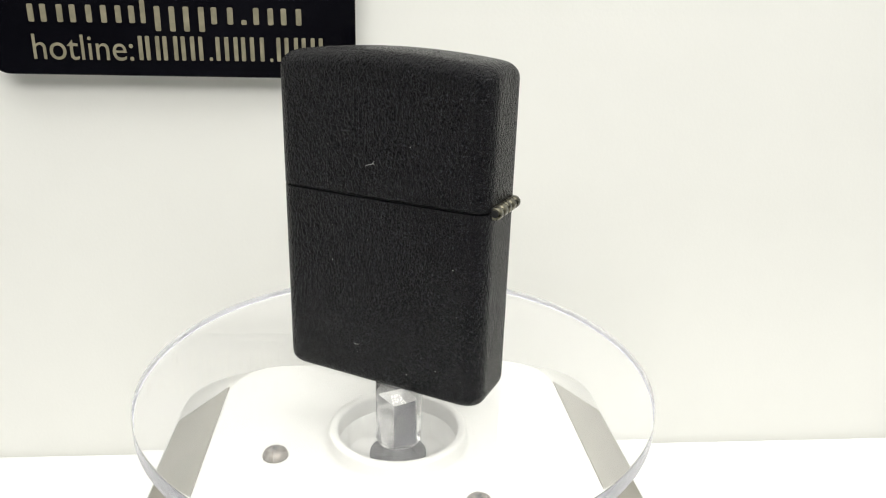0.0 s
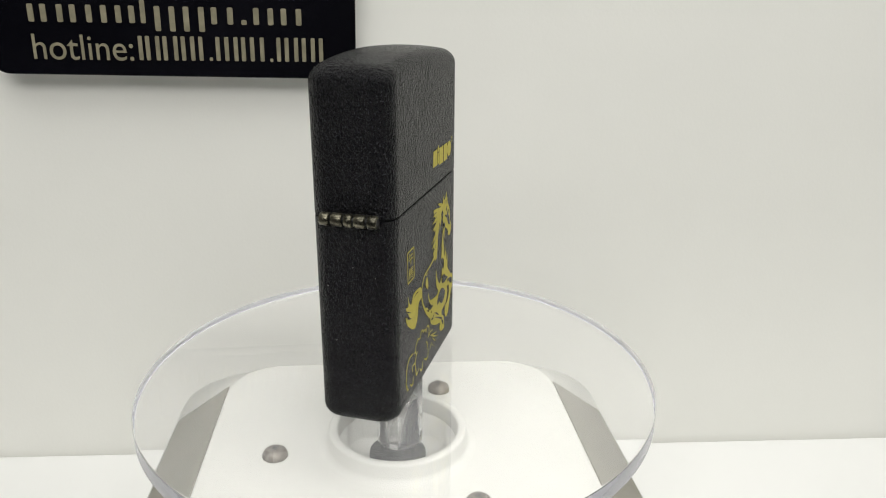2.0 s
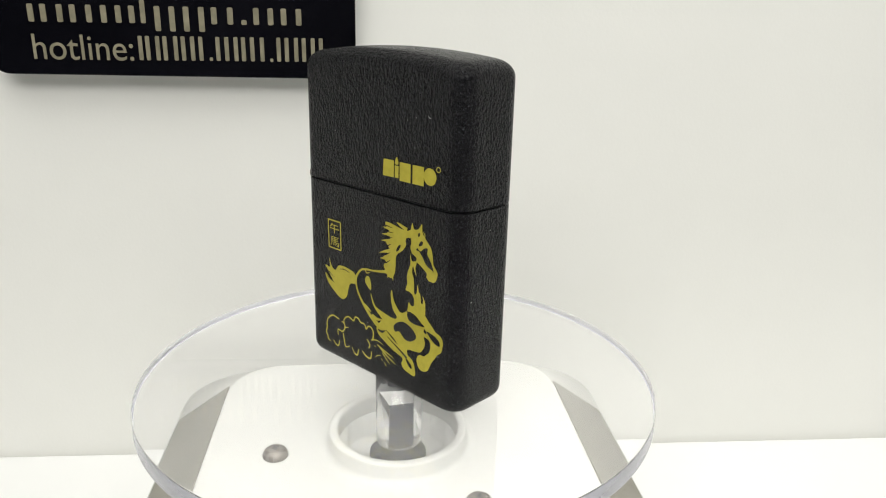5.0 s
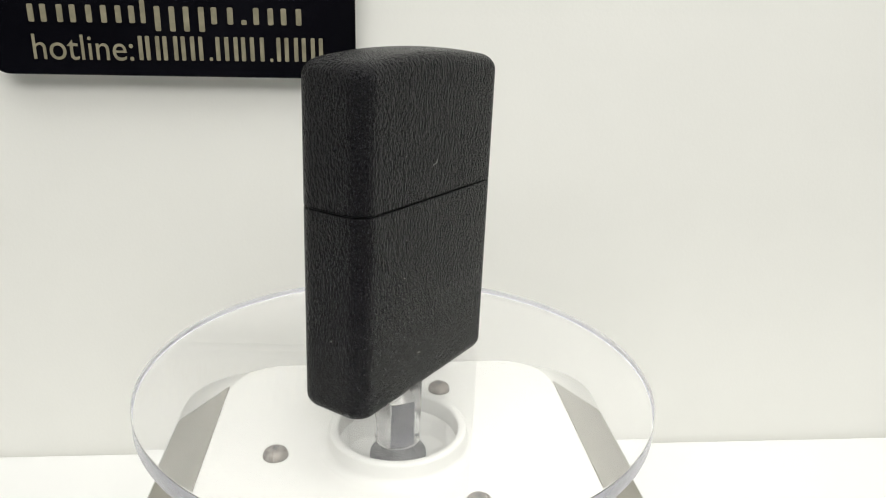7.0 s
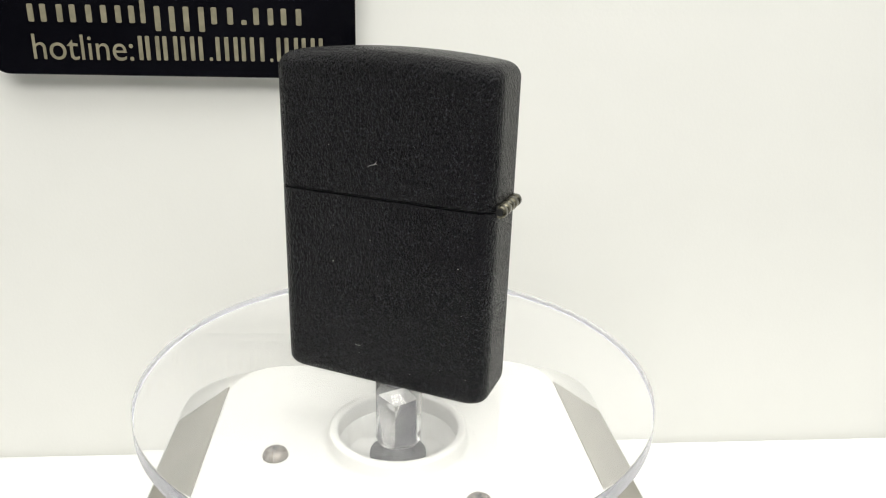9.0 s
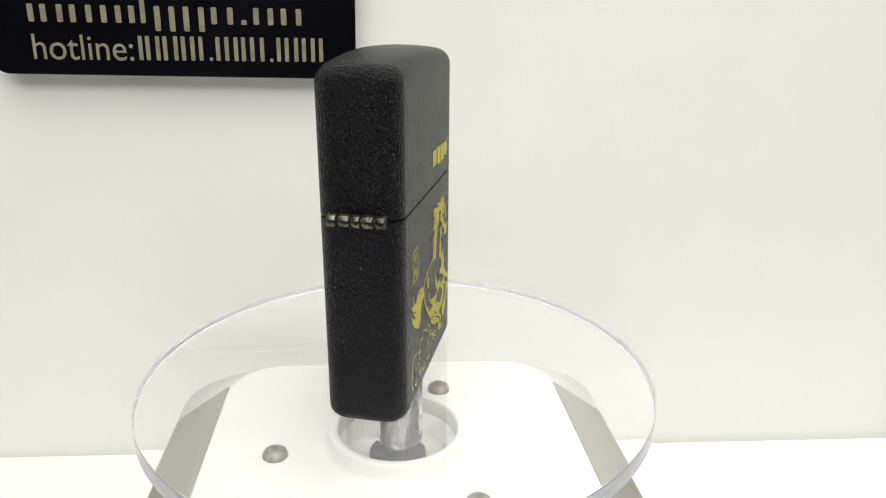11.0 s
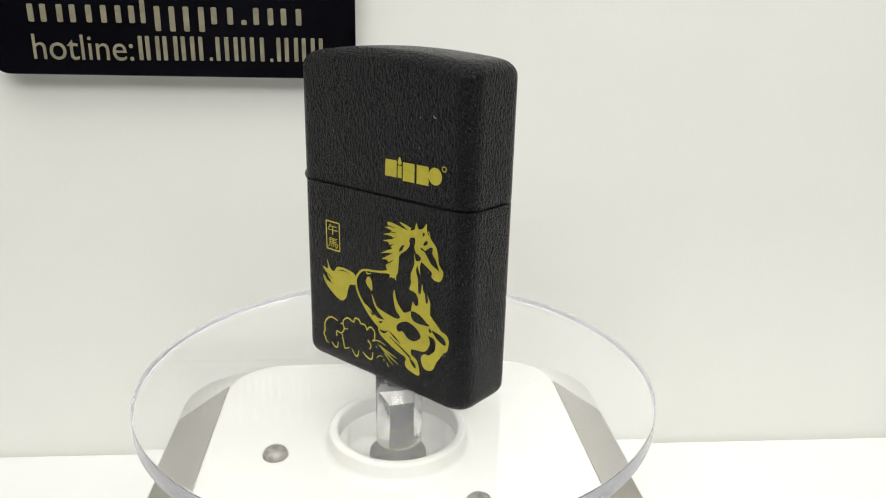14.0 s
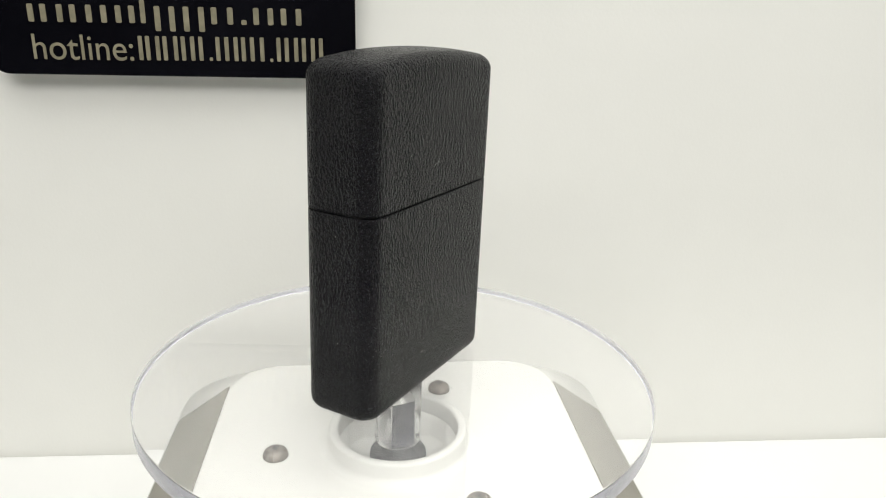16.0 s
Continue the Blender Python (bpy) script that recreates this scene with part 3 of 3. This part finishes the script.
# ---- the sign ----
def mark(sign, x, w, z0, z1, stroke=0.0):
    """A plain bar, or two upright bars as wide apart as the character."""
    for cx in ((x - w + stroke, x + w - stroke) if stroke else (x,)):
        hw = stroke or w
        bm = bmesh.new()
        pts = rounded(hw, z0, z1, hw * 0.5, 4)
        loft(bm, [[(cx + px, y, pz) for px, pz in pts] for y in (0.1, -0.2)])
        part("mark", bm, LETTER, sign, "gold mark", False)


def build_sign():
    sign = thing("sign_board", "black glossy sign board with gold lettering, fixed to the wall", "sign")
    sign.matrix_basis = pose(0, 0.0950, -0.00305, 0, 0, 0.93) @ Matrix.Scale(1.0203, 4)
    lo, hi = 128.6, 190.0
    pts = rounded(49.4, lo, hi, 5.0, 8)
    cx = -61.6
    bm = bmesh.new()
    loft(bm, [[(cx + x * g, y, (lo + hi) / 2 + (z - (lo + hi) / 2) * g) for x, z in pts] for y, g in ((3, 0.995), (2.8, 1.0), (0.2, 1.0), (0, 0.995))])
    part("board", bm, BOARD, sign, "", False)
    for sx in (-40, 40):
        for z in (150, 180):
            bm = bmesh.new()
            turned(bm, [(3, -7.5), (3, -3)], 20)
            bmesh.ops.rotate(bm, verts=bm.verts, cent=(0, 0, 0), matrix=Matrix.Rotation(radians(90), 3, "X"))
            part("spacer", bm, STEEL, sign, "", True, (cx + sx, 0, z))
    # upper line and the end of the lower line: plain bars for each character
    upper = ((-99.4, -94.0, 0), (-91.9, -86.4, 0), (-84.4, -78.3, 0), (-76.7, -71.0, 0), (-69.8, -68.5, 1.5), (-66.5, -60.4, -2), (-58.9, -52.6, -2), (-51.5, -44.9, 0), (-40.2, -34.1, 0), (-32.8, -26.5, 0))
    for x0, x1, more in upper:
        w = (x1 - x0) * (0.44 if x1 - x0 > 2 else 0.5)
        mark(sign, (x0 + x1) / 2, w, 142.4 + 0.006 * (x0 + 100) + min(more, 0), 147.0 + 0.003 * (x0 + 100) + max(more, 0), 0.75 if x1 - x0 > 2 else 0)
    mark(sign, -42.4, 0.7, 142.7, 144.0)
    part("lettering", text_shape("hotline:", -99.0, -72.6, 132.6, 139.3, -0.15, 0.05), LETTER, sign, "gold lettering", False)
    for x0, x1 in ((-71.3, -68.0), (-66.7, -63.4), (-61.9, -58.5), (-57.4, -53.8), (-50.6, -46.8), (-45.7, -42.3), (-41.3, -37.2), (-34.1, -30.5), (-29.3, -25.8), (-24.7, -21.1)):
        mark(sign, (x0 + x1) / 2, (x1 - x0) * 0.46, 132.85 + 0.007 * (x0 + 71), 139.3 + 0.006 * (x0 + 71), 0.55)
    for x in (-51.9, -35.4):
        mark(sign, x, 0.4, 133.0, 133.9)
    return sign


build_room()
build_base()
disc = build_disc()
lighter = build_lighter()
sign = build_sign()

# ---- what turns ----
START, RATE = 151.0, -39.6


def motions():
    lean = pose(0, 0, 0, -0.81, 0, 0) @ pose(0, 0, 0, 0, -0.74, 0)
    times = [0.5 * k for k in range(33)]
    walk(disc, [(t, pose(0.15 * MM, 0.5 * MM, TABLE * MM, 0, 0, START + RATE * t) @ lean) for t in times])
    walk(lighter, [(t, pose(0, 0, TABLE * MM, 0, 0, START + RATE * t) @ lean @ pose(0.38 * MM, 0.66 * MM, 0)) for t in times])


motions()
